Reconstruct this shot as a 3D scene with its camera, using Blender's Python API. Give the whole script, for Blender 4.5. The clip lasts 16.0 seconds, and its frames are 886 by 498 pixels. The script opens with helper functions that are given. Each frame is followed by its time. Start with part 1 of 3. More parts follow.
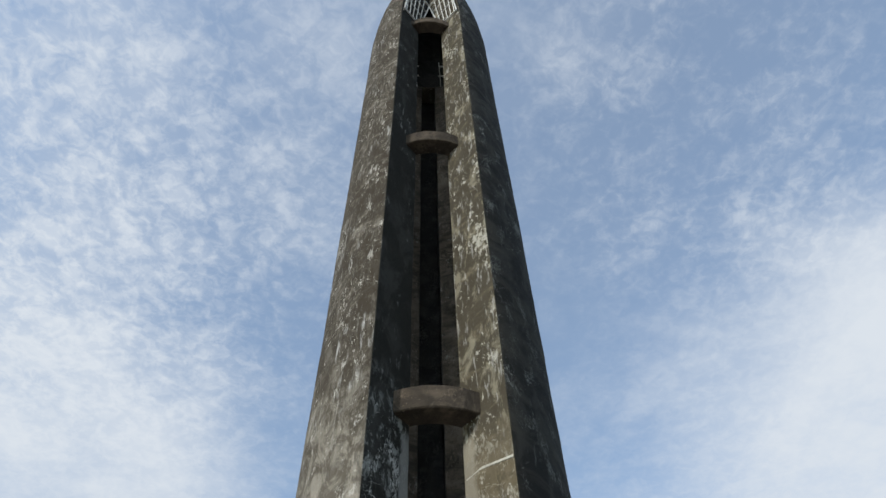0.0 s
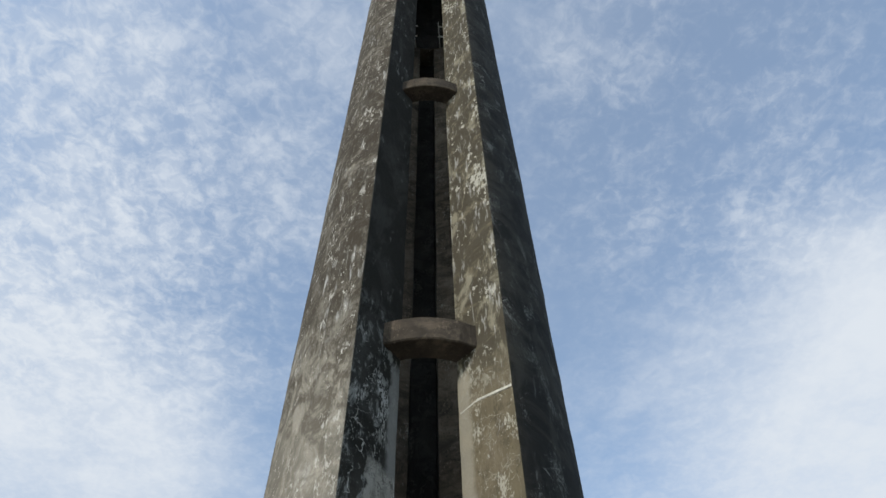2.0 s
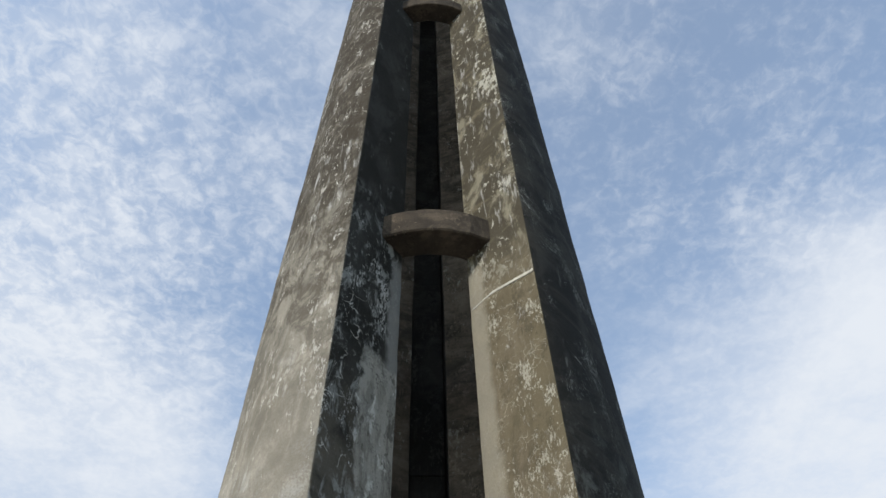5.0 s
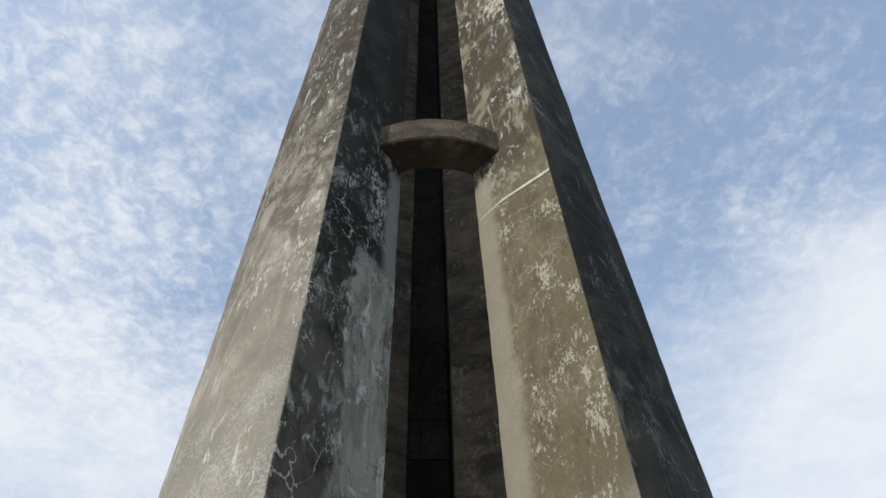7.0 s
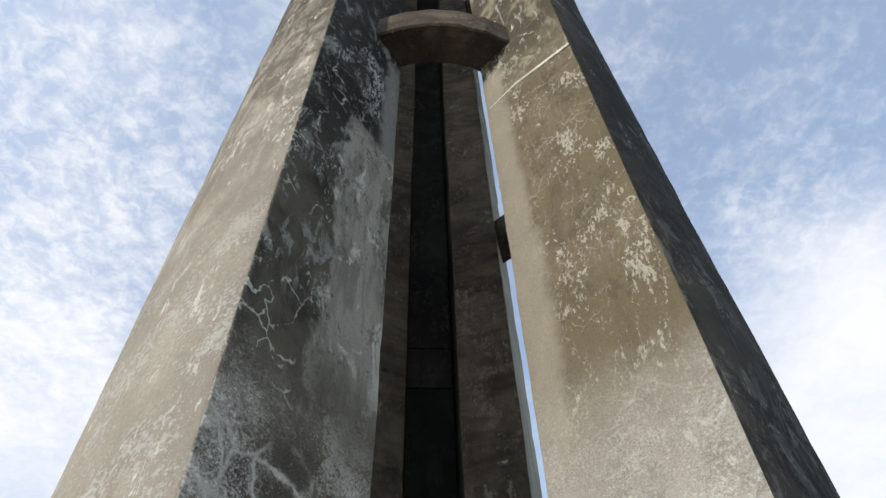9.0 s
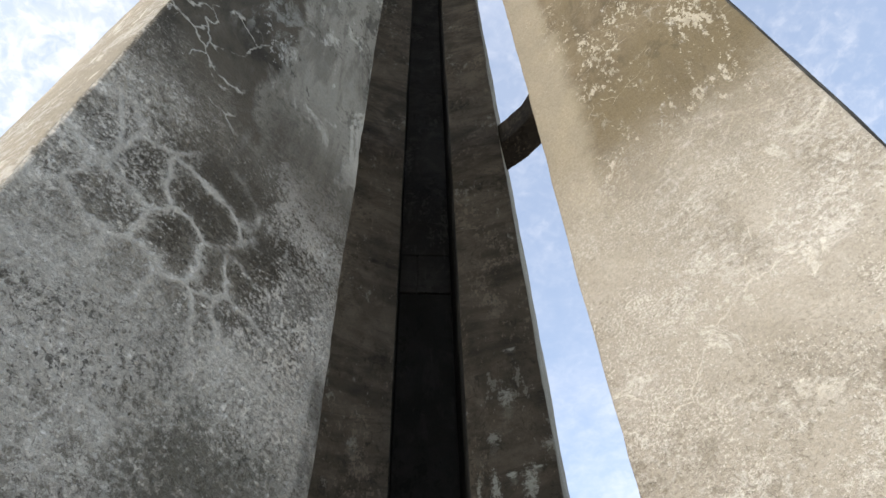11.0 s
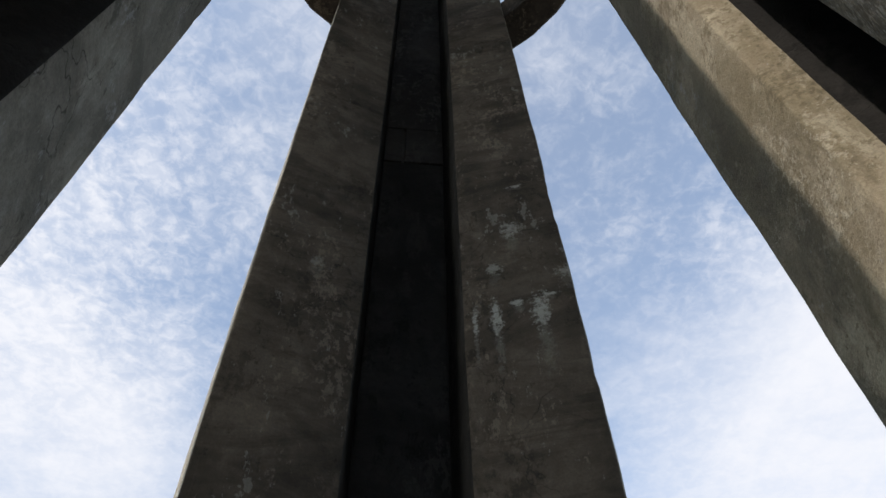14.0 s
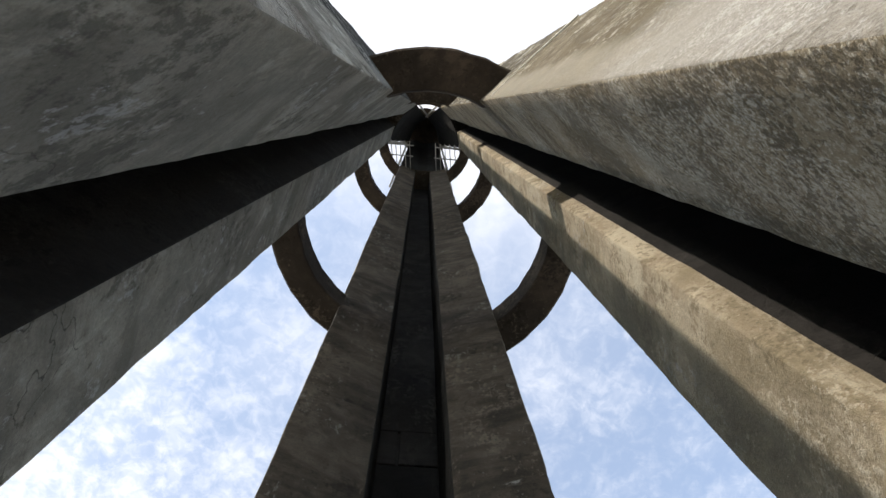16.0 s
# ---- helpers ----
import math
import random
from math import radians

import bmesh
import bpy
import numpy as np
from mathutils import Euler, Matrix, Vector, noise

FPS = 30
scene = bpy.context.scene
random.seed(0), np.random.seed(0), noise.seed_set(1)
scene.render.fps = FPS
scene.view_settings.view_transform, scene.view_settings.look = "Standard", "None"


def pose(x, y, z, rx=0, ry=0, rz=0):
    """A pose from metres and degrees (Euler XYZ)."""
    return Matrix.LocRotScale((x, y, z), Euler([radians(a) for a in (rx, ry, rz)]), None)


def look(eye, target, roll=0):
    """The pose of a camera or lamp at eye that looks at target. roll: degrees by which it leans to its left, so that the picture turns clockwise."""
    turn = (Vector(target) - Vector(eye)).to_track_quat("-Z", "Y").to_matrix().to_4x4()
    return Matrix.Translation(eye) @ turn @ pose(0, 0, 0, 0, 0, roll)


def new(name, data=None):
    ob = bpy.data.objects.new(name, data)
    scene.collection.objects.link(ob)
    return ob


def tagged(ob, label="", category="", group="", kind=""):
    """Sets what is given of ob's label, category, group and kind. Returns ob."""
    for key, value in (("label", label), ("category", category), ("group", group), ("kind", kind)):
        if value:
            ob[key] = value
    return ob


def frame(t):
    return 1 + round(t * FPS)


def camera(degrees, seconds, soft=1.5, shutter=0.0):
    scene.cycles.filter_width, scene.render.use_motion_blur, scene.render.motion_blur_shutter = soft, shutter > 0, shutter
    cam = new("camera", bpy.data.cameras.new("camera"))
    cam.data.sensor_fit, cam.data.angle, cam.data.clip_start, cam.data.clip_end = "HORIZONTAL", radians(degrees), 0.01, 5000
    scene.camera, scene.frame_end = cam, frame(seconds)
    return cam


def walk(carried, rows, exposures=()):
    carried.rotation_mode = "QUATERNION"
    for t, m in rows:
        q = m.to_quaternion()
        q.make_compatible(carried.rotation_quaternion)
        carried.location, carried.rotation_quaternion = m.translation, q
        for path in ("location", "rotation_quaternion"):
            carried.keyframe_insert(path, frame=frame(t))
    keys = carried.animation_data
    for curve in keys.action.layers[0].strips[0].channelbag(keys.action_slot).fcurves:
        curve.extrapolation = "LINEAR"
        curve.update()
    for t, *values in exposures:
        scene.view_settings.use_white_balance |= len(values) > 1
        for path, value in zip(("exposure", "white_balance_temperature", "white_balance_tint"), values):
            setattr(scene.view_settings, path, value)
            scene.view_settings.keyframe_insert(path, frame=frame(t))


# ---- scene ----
# ---------------------------------------------------------------- camera
cam = camera(62.4, 16.0)
# seconds, place, heading, tilt above the horizon, roll
ROWS = [
    (0.0, -0.361, -11.998, 1.349, -3.37, 54.99, -1.97),
    (0.5, -0.358, -11.642, 1.315, -3.92, 54.98, -1.75),
    (1.0, -0.298, -11.266, 1.358, -3.16, 54.32, -1.13),
    (1.5, -0.301, -10.867, 1.365, -3.64, 54.51, -1.17),
    (2.0, -0.284, -10.469, 1.346, -3.78, 54.51, -1.42),
    (2.5, -0.275, -10.056, 1.403, -3.82, 54.72, -1.44),
    (3.0, -0.304, -9.651, 1.457, -3.88, 54.67, -1.43),
    (3.5, -0.300, -9.222, 1.545, -4.14, 54.57, -1.50),
    (4.0, -0.319, -8.830, 1.537, -4.06, 54.53, -1.61),
    (6.5, -0.261, -6.814, 1.863, -3.58, 54.21, -1.60),
    (7.0, -0.291, -6.414, 1.871, -3.98, 54.32, -1.80),
    (7.5, -0.279, -6.019, 1.922, -4.24, 54.40, -2.10),
    (8.0, -0.303, -5.614, 1.958, -4.18, 54.36, -2.00),
    (8.2, -0.312, -5.464, 1.939, -4.24, 54.42, -2.00),
    (10.5, -0.274, -3.680, 2.060, -4.67, 53.84, -1.81),
    (11.0, -0.213, -3.259, 2.013, -4.64, 54.24, -1.90),
    (11.5, -0.195, -2.891, 2.012, -4.75, 54.38, -1.84),
    (12.0, -0.139, -2.577, 2.032, -4.95, 54.25, -1.81),
    (12.5, -0.087, -2.249, 2.120, -5.04, 53.96, -2.05),
    (13.0, -0.105, -1.975, 2.125, -5.35, 54.15, -1.85),
    (13.5, -0.139, -1.700, 2.124, -6.69, 54.09, -1.75),
    (14.0, -0.145, -1.472, 2.097, -6.78, 54.44, -1.37),
    (14.5, -0.138, -1.316, 2.146, -6.80, 54.66, -1.67),
    (15.0, -0.112, -1.252, 2.105, -7.12, 61.43, -1.83),
    (15.5, -0.114, -1.250, 2.070, -8.05, 70.09, -2.74),
    (16.0, -0.111, -1.239, 2.109, -12.32, 79.12, -7.41),
]
# seconds, stops, white balance and tint
EXPOSURES = [(0.0, 0.32, 6300, 8), (4.0, 0.44, 6350, 9), (8.0, 0.58, 6550, 11), (10.4, 1.02, 6900, 13), (11.2, 1.16, 7000, 14), (12.0, 1.08, 6900, 14), (12.7, 0.85, 6750, 13),
             (13.5, 0.65, 6650, 13), (14.6, 0.62, 6550, 12), (15.4, 0.85, 6600, 12), (16.0, 1.12, 6800, 13)]
walk(cam, [(t, pose(x, y, z, 90 + tilt, 0, head) @ pose(0, 0, 0, 0, 0, roll)) for t, x, y, z, head, tilt, roll in ROWS], EXPOSURES)

# ---------------------------------------------------------------- light
SUN_AZ, SUN_EL = 219.0, 29.0          # degrees, counter-clockwise from +x, and above the horizon
sun = new("sun", bpy.data.lights.new("sun", "SUN"))
sun.data.energy, sun.data.angle, sun.data.color = 2.0, radians(0.6), (1.0, 0.945, 0.86)
sun.matrix_world = look((30 * math.cos(radians(SUN_AZ)), 30 * math.sin(radians(SUN_AZ)), 30 * math.tan(radians(SUN_EL))), (0, 0, 0))


class Nodes:
    """A small writer of node trees."""

    def __init__(self, tree):
        self.tree = tree
        tree.nodes.clear()

    def add(self, kind, props=None, **inputs):
        n = self.tree.nodes.new(kind)
        for k, v in (props or {}).items():
            setattr(n, k, v)
        for k, v in inputs.items():
            self.set(n.inputs[int(k[1:])] if k[0] == "i" and k[1:].isdigit() else n.inputs[k.replace("_", " ")], v)
        return n

    def set(self, socket, v):
        if hasattr(v, "is_output"):
            self.tree.links.new(v, socket)
        else:
            socket.default_value = v

    def math(self, op, a, b=0.0, c=0.0, clamp=False):
        return self.add("ShaderNodeMath", {"operation": op, "use_clamp": clamp}, i0=a, i1=b, i2=c).outputs[0]

    def vec(self, op, a, b=(0, 0, 0)):
        n = self.add("ShaderNodeVectorMath", {"operation": op}, i0=a, i1=b)
        return n.outputs["Value"] if op in ("DOT_PRODUCT", "LENGTH", "DISTANCE") else n.outputs[0]

    def step(self, x, lo, hi, a=0.0, b=1.0):
        return self.add("ShaderNodeMapRange", {"interpolation_type": "SMOOTHSTEP"}, i0=x, i1=lo, i2=hi, i3=a, i4=b).outputs[0]

    def noise(self, v, scale, detail=5.0, rough=0.55, distort=0.0):
        return self.add("ShaderNodeTexNoise", None, Vector=v, Scale=scale, Detail=detail, Roughness=rough, Distortion=distort).outputs[0]

    def mix(self, f, a, b, blend="MIX"):
        n = self.add("ShaderNodeMix", {"data_type": "RGBA", "blend_type": blend})
        self.set(n.inputs[0], f), self.set(n.inputs[6], a), self.set(n.inputs[7], b)
        return n.outputs[2]

    def scaled(self, v, sx, sy, sz, off=(0, 0, 0)):
        return self.add("ShaderNodeMapping", None, Vector=v, Scale=(sx, sy, sz), Location=off).outputs[0]


def rgb(r, g, b):
    return (r, g, b, 1.0)


world = bpy.data.worlds.new("sky")
scene.world = world
world.use_nodes = True
W = Nodes(world.node_tree)
way = W.add("ShaderNodeTexCoord").outputs["Generated"]
sky = W.add("ShaderNodeTexSky", {"sky_type": "NISHITA", "sun_disc": False, "sun_elevation": radians(SUN_EL), "sun_rotation": radians(90 - SUN_AZ),
                                 "air_density": 1.0, "dust_density": 1.5, "ozone_density": 1.5}).outputs[0]
xyz = W.add("ShaderNodeSeparateXYZ", None, Vector=way)
up = W.math("MAXIMUM", xyz.outputs[2], 0.06)
flat = W.add("ShaderNodeCombineXYZ", None, X=W.math("DIVIDE", xyz.outputs[0], up), Y=W.math("DIVIDE", xyz.outputs[1], up), Z=0.0).outputs[0]


def bank(cx, cy, near, far):
    """A soft bank of cloud round a place of the cloud layer."""
    return W.step(W.vec("DISTANCE", flat, (cx, cy, 0)), far, near)


warp = W.noise(W.scaled(flat, 1, 1, 1, (3.1, 1.7, 0)), 2.2, 4, 0.5, 0.3)
puff = W.noise(W.scaled(flat, 1, 1, 1, (7.3, 2.2, 0)), 20.0, 4, 0.60, 0.5)
tuft = W.noise(W.scaled(flat, 1, 1, 1, (4.4, 8.1, 0)), 46.0, 4, 0.60, 0.5)
haze = W.noise(W.scaled(flat, 1, 1, 1, (1.3, 5.2, 0)), 5.0, 5, 0.55, 0.5)
# where the small clouds crowd: over the west and in a belt before the white bank in the east
flock = W.math("ADD", bank(-0.62, 0.60, 0.15, 0.85), W.math("MULTIPLY", bank(0.46, 0.46, 0.16, 0.46), 0.65), clamp=True)
flock = W.math("ADD", 0.28, W.math("MULTIPLY", flock, 0.72))
flake = W.math("ADD", W.math("MULTIPLY", W.step(puff, 0.40, 0.66), 0.32), W.math("MULTIPLY", W.step(tuft, 0.40, 0.66), 0.24))
cover = W.math("ADD", W.math("MULTIPLY", bank(1.30, 1.12, 0.50, 0.98), 1.05), W.math("MULTIPLY", bank(-0.75, 1.25, 0.10, 0.65), 0.80))
cover = W.math("ADD", cover, W.math("MULTIPLY", bank(-0.75, 0.50, 0.1, 0.95), 0.27))
cover = W.math("ADD", cover, W.math("MULTIPLY", bank(0.05, -0.35, 0.30, 0.65), 0.9))
cover = W.math("ADD", cover, W.math("MULTIPLY", W.step(warp, 0.34, 0.70), 0.30))
cover = W.math("ADD", cover, W.math("MULTIPLY", W.step(haze, 0.36, 0.68), 0.20))
cover = W.math("ADD", cover, W.math("MULTIPLY", flake, flock))
cover = W.math("SUBTRACT", cover, W.math("MULTIPLY", bank(0.75, 0.18, 0.0, 0.55), 0.30))
cover = W.step(cover, 0.05, 1.50, 0.20, 1.0)
tinted = W.mix(1.0, sky, rgb(0.99, 1.15, 1.18), "MULTIPLY")
clear = W.add("ShaderNodeBackground", None, Color=tinted, Strength=0.15)
cloud = W.add("ShaderNodeBackground", None, Color=rgb(0.90, 0.94, 1.0), Strength=0.65)
both = W.add("ShaderNodeMixShader", None, i0=cover, i1=clear.outputs[0], i2=cloud.outputs[0])
W.add("ShaderNodeOutputWorld", None, Surface=both.outputs[0])

# ---------------------------------------------------------------- materials


class Wall:
    """Old cast concrete in the axes of one pillar: x outwards, y sideways, z up. Tones are laid on one after another."""

    def __init__(self, name, base, seed=0.0):
        self.m = bpy.data.materials.new(name)
        self.m.use_nodes = True
        self.N = N = Nodes(self.m.node_tree)
        self.at = N.add("ShaderNodeTexCoord").outputs["Object"]
        self.p = N.scaled(self.at, 1, 1, 1, (seed, seed * 1.7, seed * 0.6))
        xyz = N.add("ShaderNodeSeparateXYZ", None, Vector=self.at)
        self.x, self.y, self.z = xyz.outputs
        self.grain = N.noise(self.p, 75, 5, 0.7)
        self.pit = N.noise(self.p, 24, 6, 0.65)
        self.blot = N.noise(self.p, 1.5, 8, 0.62, 0.5)
        self.tone = N.mix(N.step(self.blot, 0.3, 0.7), rgb(*[c * 0.8 for c in base]), rgb(*[c * 1.15 for c in base]))
        self.tone = N.mix(N.step(self.pit, 0.35, 0.65, 0.0, 0.5), self.tone, rgb(*[c * 0.72 for c in base]))
        self.height = N.math("ADD", N.math("MULTIPLY", self.pit, 0.6), N.math("MULTIPLY", self.grain, 0.4))

    def fuzzy(self, coordinate, lo, hi, soft=0.3, ragged=0.6, scale=1.6):
        """1 between lo and hi of a coordinate, with a ragged edge."""
        N = self.N
        c = N.math("ADD", coordinate, N.math("MULTIPLY", N.math("SUBTRACT", N.noise(self.p, scale, 7, 0.65, 0.4), 0.5), ragged * 2))
        return N.math("MULTIPLY", N.step(c, lo - soft / 2, lo + soft / 2), N.step(c, hi + soft / 2, hi - soft / 2))

    def cloudy(self, lo, hi, scale, squash=(1, 1, 1), detail=8, rough=0.62, distort=0.5, off=0.0):
        N = self.N
        return N.step(N.noise(N.scaled(self.p, *squash, (off, off, off)), scale, detail, rough, distort), lo, hi)

    def both(self, *masks):
        out = masks[0]
        for m in masks[1:]:
            out = self.N.math("MULTIPLY", out, m)
        return out

    def lay(self, mask, colour, strength=1.0, relief=0.0):
        N = self.N
        self.tone = N.mix(N.math("MULTIPLY", mask, strength), self.tone, rgb(*colour))
        if relief:
            self.height = N.math("ADD", self.height, N.math("MULTIPLY", mask, relief))

    def grainy(self, fine, big, pull, lo, hi, off=0.0, squash=(1, 1, 1)):
        """Sharp grains that crowd together where a broader cloud is dense."""
        N = self.N
        p = N.scaled(self.p, *squash, (off, off, off))
        a, b = N.noise(p, fine, 4, 0.75), N.noise(p, big, 6, 0.62, 0.4)
        return N.step(N.math("ADD", a, N.math("MULTIPLY", N.math("SUBTRACT", b, 0.5), pull)), lo, hi)

    def veins(self, scale, width, bend=0.3):
        N = self.N
        warp = N.add("ShaderNodeTexNoise", None, Vector=self.p, Scale=2.6, Detail=5.0).outputs[1]
        shift = N.add("ShaderNodeVectorMath", {"operation": "SCALE"}, i0=warp, Scale=bend).outputs[0]
        cell = N.add("ShaderNodeTexVoronoi", {"feature": "DISTANCE_TO_EDGE"}, Vector=N.vec("ADD", self.p, shift), Scale=scale).outputs["Distance"]
        return N.step(cell, width, width * 0.15)

    def cells(self, scale, lo, hi, bend=0.3):
        """The middles of the cells between the veins."""
        return self.N.math("SUBTRACT", 1.0, self.N.step(self.veins(scale, hi, bend), 0.0, 1.0 - lo / hi))

    def spot(self, y, z, ry, rz, ragged=0.9):
        """A ragged blot of half widths ry and rz round a place of the wall."""
        N = self.N
        d = N.add("ShaderNodeCombineXYZ", None, X=N.math("DIVIDE", N.math("SUBTRACT", self.y, y), ry), Y=N.math("DIVIDE", N.math("SUBTRACT", self.z, z), rz), Z=0.0).outputs[0]
        r = N.math("ADD", N.vec("LENGTH", d), N.math("MULTIPLY", N.math("SUBTRACT", N.noise(self.p, 30, 5, 0.72), 0.5), ragged * 4.5))
        return N.step(r, 1.1, 0.2)

    def done(self, bump=0.6, rough=0.93):
        N = self.N
        fine = N.mix(N.step(self.grain, 0.35, 0.7, 0.0, 0.26), self.tone, rgb(0, 0, 0))
        fine.node.inputs[7].default_value = (0.04, 0.038, 0.034, 1)
        b = N.add("ShaderNodeBump", None, Strength=bump, Distance=0.025, Height=self.height)
        p = N.add("ShaderNodeBsdfPrincipled", None, Base_Color=fine, Roughness=rough, Normal=b.outputs[0])
        p.inputs["Specular IOR Level"].default_value = 0.12
        N.add("ShaderNodeOutputMaterial", None, Surface=p.outputs[0])
        return self.m


PALE = (0.50, 0.49, 0.47)


def runs(w, lo=0.52, hi=0.66, off=0.0):
    """Short runs down the wall."""
    return w.cloudy(lo, hi, 1.0, (9, 9, 1.5), 7, 0.65, 0.3, off)


def lifts(w, lo, hi, off=0.0):
    """Broad uneven bands left by the lifts of the casting."""
    return w.cloudy(lo, hi, 1.0, (0.7, 0.7, 1.25), 8, 0.68, 1.4, off)


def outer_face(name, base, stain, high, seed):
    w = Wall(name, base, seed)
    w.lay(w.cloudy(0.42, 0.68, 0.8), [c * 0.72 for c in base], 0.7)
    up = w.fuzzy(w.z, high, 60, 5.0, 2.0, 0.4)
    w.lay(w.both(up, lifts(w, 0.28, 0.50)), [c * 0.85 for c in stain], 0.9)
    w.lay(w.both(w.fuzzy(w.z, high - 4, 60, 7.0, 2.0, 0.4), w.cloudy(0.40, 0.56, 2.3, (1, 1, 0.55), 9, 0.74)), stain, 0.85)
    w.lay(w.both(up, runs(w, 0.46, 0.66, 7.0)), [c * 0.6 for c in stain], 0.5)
    w.lay(w.both(runs(w, 0.52, 0.68), w.cloudy(0.5, 0.64, 0.7, (1, 1, 0.7), 5)), PALE, 0.65, 0.2)
    w.lay(w.both(w.cloudy(0.56, 0.64, 5.0, (1, 1, 0.5), 7, 0.7), w.cloudy(0.5, 0.64, 0.9, (1, 1, 1), 3)), (0.52, 0.49, 0.44), 0.6, 0.2)
    w.lay(w.grainy(18, 1.5, 1.1, 0.60, 0.72, 3.0, (1, 1, 0.55)), [c * 0.6 for c in base], 0.55)
    w.lay(w.grainy(11, 1.4, 0.9, 0.66, 0.72, 36.0, (1, 1, 0.45)), (0.54, 0.51, 0.46), 0.6, 0.3)
    w.lay(w.both(w.cloudy(0.50, 0.60, 1.0, (1.2, 1.2, 0.5), 9, 0.74, 0.8, 38.0), runs(w, 0.42, 0.60, 39.0)), [c * 0.55 for c in base], 0.5)
    w.lay(w.both(w.grainy(34, 2.0, 0.9, 0.52, 0.62, 5.0), w.fuzzy(w.z, -1, 6, 1.5)), PALE, 0.5, 0.3)
    w.lay(w.grainy(26, 5.0, 1.3, 0.74, 0.78, 63.0, (1, 1, 0.35)), (0.60, 0.575, 0.52), 0.75, 0.2)
    return w.done(0.65)


def lime_side():
    """The shaded flank, its shade put into the near-black base: limed crust low down, a bare grey patch, black growth
    with pale islands above.
    """
    w = Wall("shade_blackened_limed_concrete", (0.020, 0.019, 0.016), 9.0)
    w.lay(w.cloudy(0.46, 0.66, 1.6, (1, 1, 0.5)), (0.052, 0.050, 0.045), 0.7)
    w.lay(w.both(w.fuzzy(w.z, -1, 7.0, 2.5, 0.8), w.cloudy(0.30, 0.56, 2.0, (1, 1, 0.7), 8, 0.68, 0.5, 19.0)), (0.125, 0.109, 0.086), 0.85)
    w.lay(w.both(runs(w, 0.54, 0.68), w.cloudy(0.50, 0.62, 0.9)), PALE, 0.5)
    w.lay(w.both(w.fuzzy(w.z, 5.2, 11.2, 1.5, 0.8), w.cloudy(0.50, 0.58, 6.0, (1, 1, 0.4), 10, 0.76, 0.6), w.cloudy(0.40, 0.56, 1.4)), (0.29, 0.29, 0.27), 0.8)
    w.lay(w.both(w.fuzzy(w.z, 4.6, 10.6, 1.5, 0.8), w.grainy(30, 2.2, 1.3, 0.64, 0.70, 17.0, (1, 1, 0.45))), (0.50, 0.49, 0.46), 0.8, 0.3)
    w.lay(w.both(w.fuzzy(w.x, 1.0, 1.36, 0.12, 0.12, 2.0), w.fuzzy(w.z, 4.3, 10.4, 0.4)), (0.25, 0.245, 0.23), 0.85)
    bare = w.both(w.fuzzy(w.x, 1.0, 1.72, 0.06, 0.26, 1.6), w.fuzzy(w.z, 4.55, 8.1, 0.25, 0.4, 2.0))
    w.lay(bare, (0.35, 0.333, 0.292), 0.9)
    w.lay(w.both(bare, runs(w, 0.46, 0.62, 31.0)), (0.15, 0.140, 0.120), 0.7)
    w.lay(w.both(bare, w.grainy(30, 2.5, 1.0, 0.58, 0.68, 23.0)), (0.09, 0.085, 0.075), 0.6)
    w.lay(w.both(bare, w.cloudy(0.45, 0.65, 1.8)), (0.29, 0.28, 0.25), 0.6)
    w.lay(w.both(bare, w.cloudy(0.56, 0.63, 4.5, (1, 1, 0.4), 6, 0.65)), (0.62, 0.60, 0.55), 0.75, 0.2)
    w.lay(w.both(bare, w.grainy(18, 2.0, 1.2, 0.62, 0.70, 103.0, (1, 1, 0.45))), (0.060, 0.055, 0.045), 0.7)
    low = w.fuzzy(w.z, -1, 4.50, 0.9, 0.5, 1.4)
    w.lay(low, (0.27, 0.242, 0.203), 0.95)
    w.lay(w.both(low, w.cloudy(0.40, 0.60, 1.3, (1, 1, 1), 8, 0.68, 0.6, 5.0)), (0.155, 0.136, 0.109), 0.75)
    w.lay(w.both(low, w.cloudy(0.50, 0.62, 2.9, (1, 1, 1), 8, 0.70, 0.6, 13.0)), (0.30, 0.275, 0.235), 0.7)
    w.lay(w.both(w.fuzzy(w.z, 3.0, 5.2, 0.8, 0.4), w.fuzzy(w.x, 1.22, 1.78, 0.30, 0.25, 1.5)), (0.090, 0.077, 0.060), 0.7)
    # the crazed, limed part towards the outer edge
    net_zone = w.both(w.fuzzy(w.z, 2.75, 4.30, 0.4, 0.3), w.fuzzy(w.x, 1.45, 2.6, 0.35, 0.3))
    w.lay(w.both(net_zone, w.cells(4.0, 0.08, 0.30, 0.35), w.grainy(40, 4.0, 0.6, 0.34, 0.54, 2.0)), (0.125, 0.110, 0.088), 0.7, -0.25)
    w.lay(w.both(low, w.grainy(34, 1.3, 1.5, 0.54, 0.63)), (0.50, 0.465, 0.41), 0.75, 0.5)
    w.lay(w.both(low, w.grainy(62, 1.7, 1.2, 0.54, 0.60, 4.0)), (0.76, 0.72, 0.66), 0.85, 0.4)
    w.lay(w.both(low, w.grainy(46, 1.5, 1.3, 0.54, 0.61, 11.0)), (0.050, 0.043, 0.033), 0.6, -0.35)
    w.lay(w.both(low, w.grainy(85, 3.0, 0.9, 0.58, 0.66, 51.0)), (0.040, 0.035, 0.027), 0.5, -0.3)
    mark = w.cloudy(0.36, 0.50, 1.6)
    w.lay(w.both(net_zone, w.veins(4.0, 0.075, 0.35), mark), (0.80, 0.76, 0.70), 0.9, 0.5)
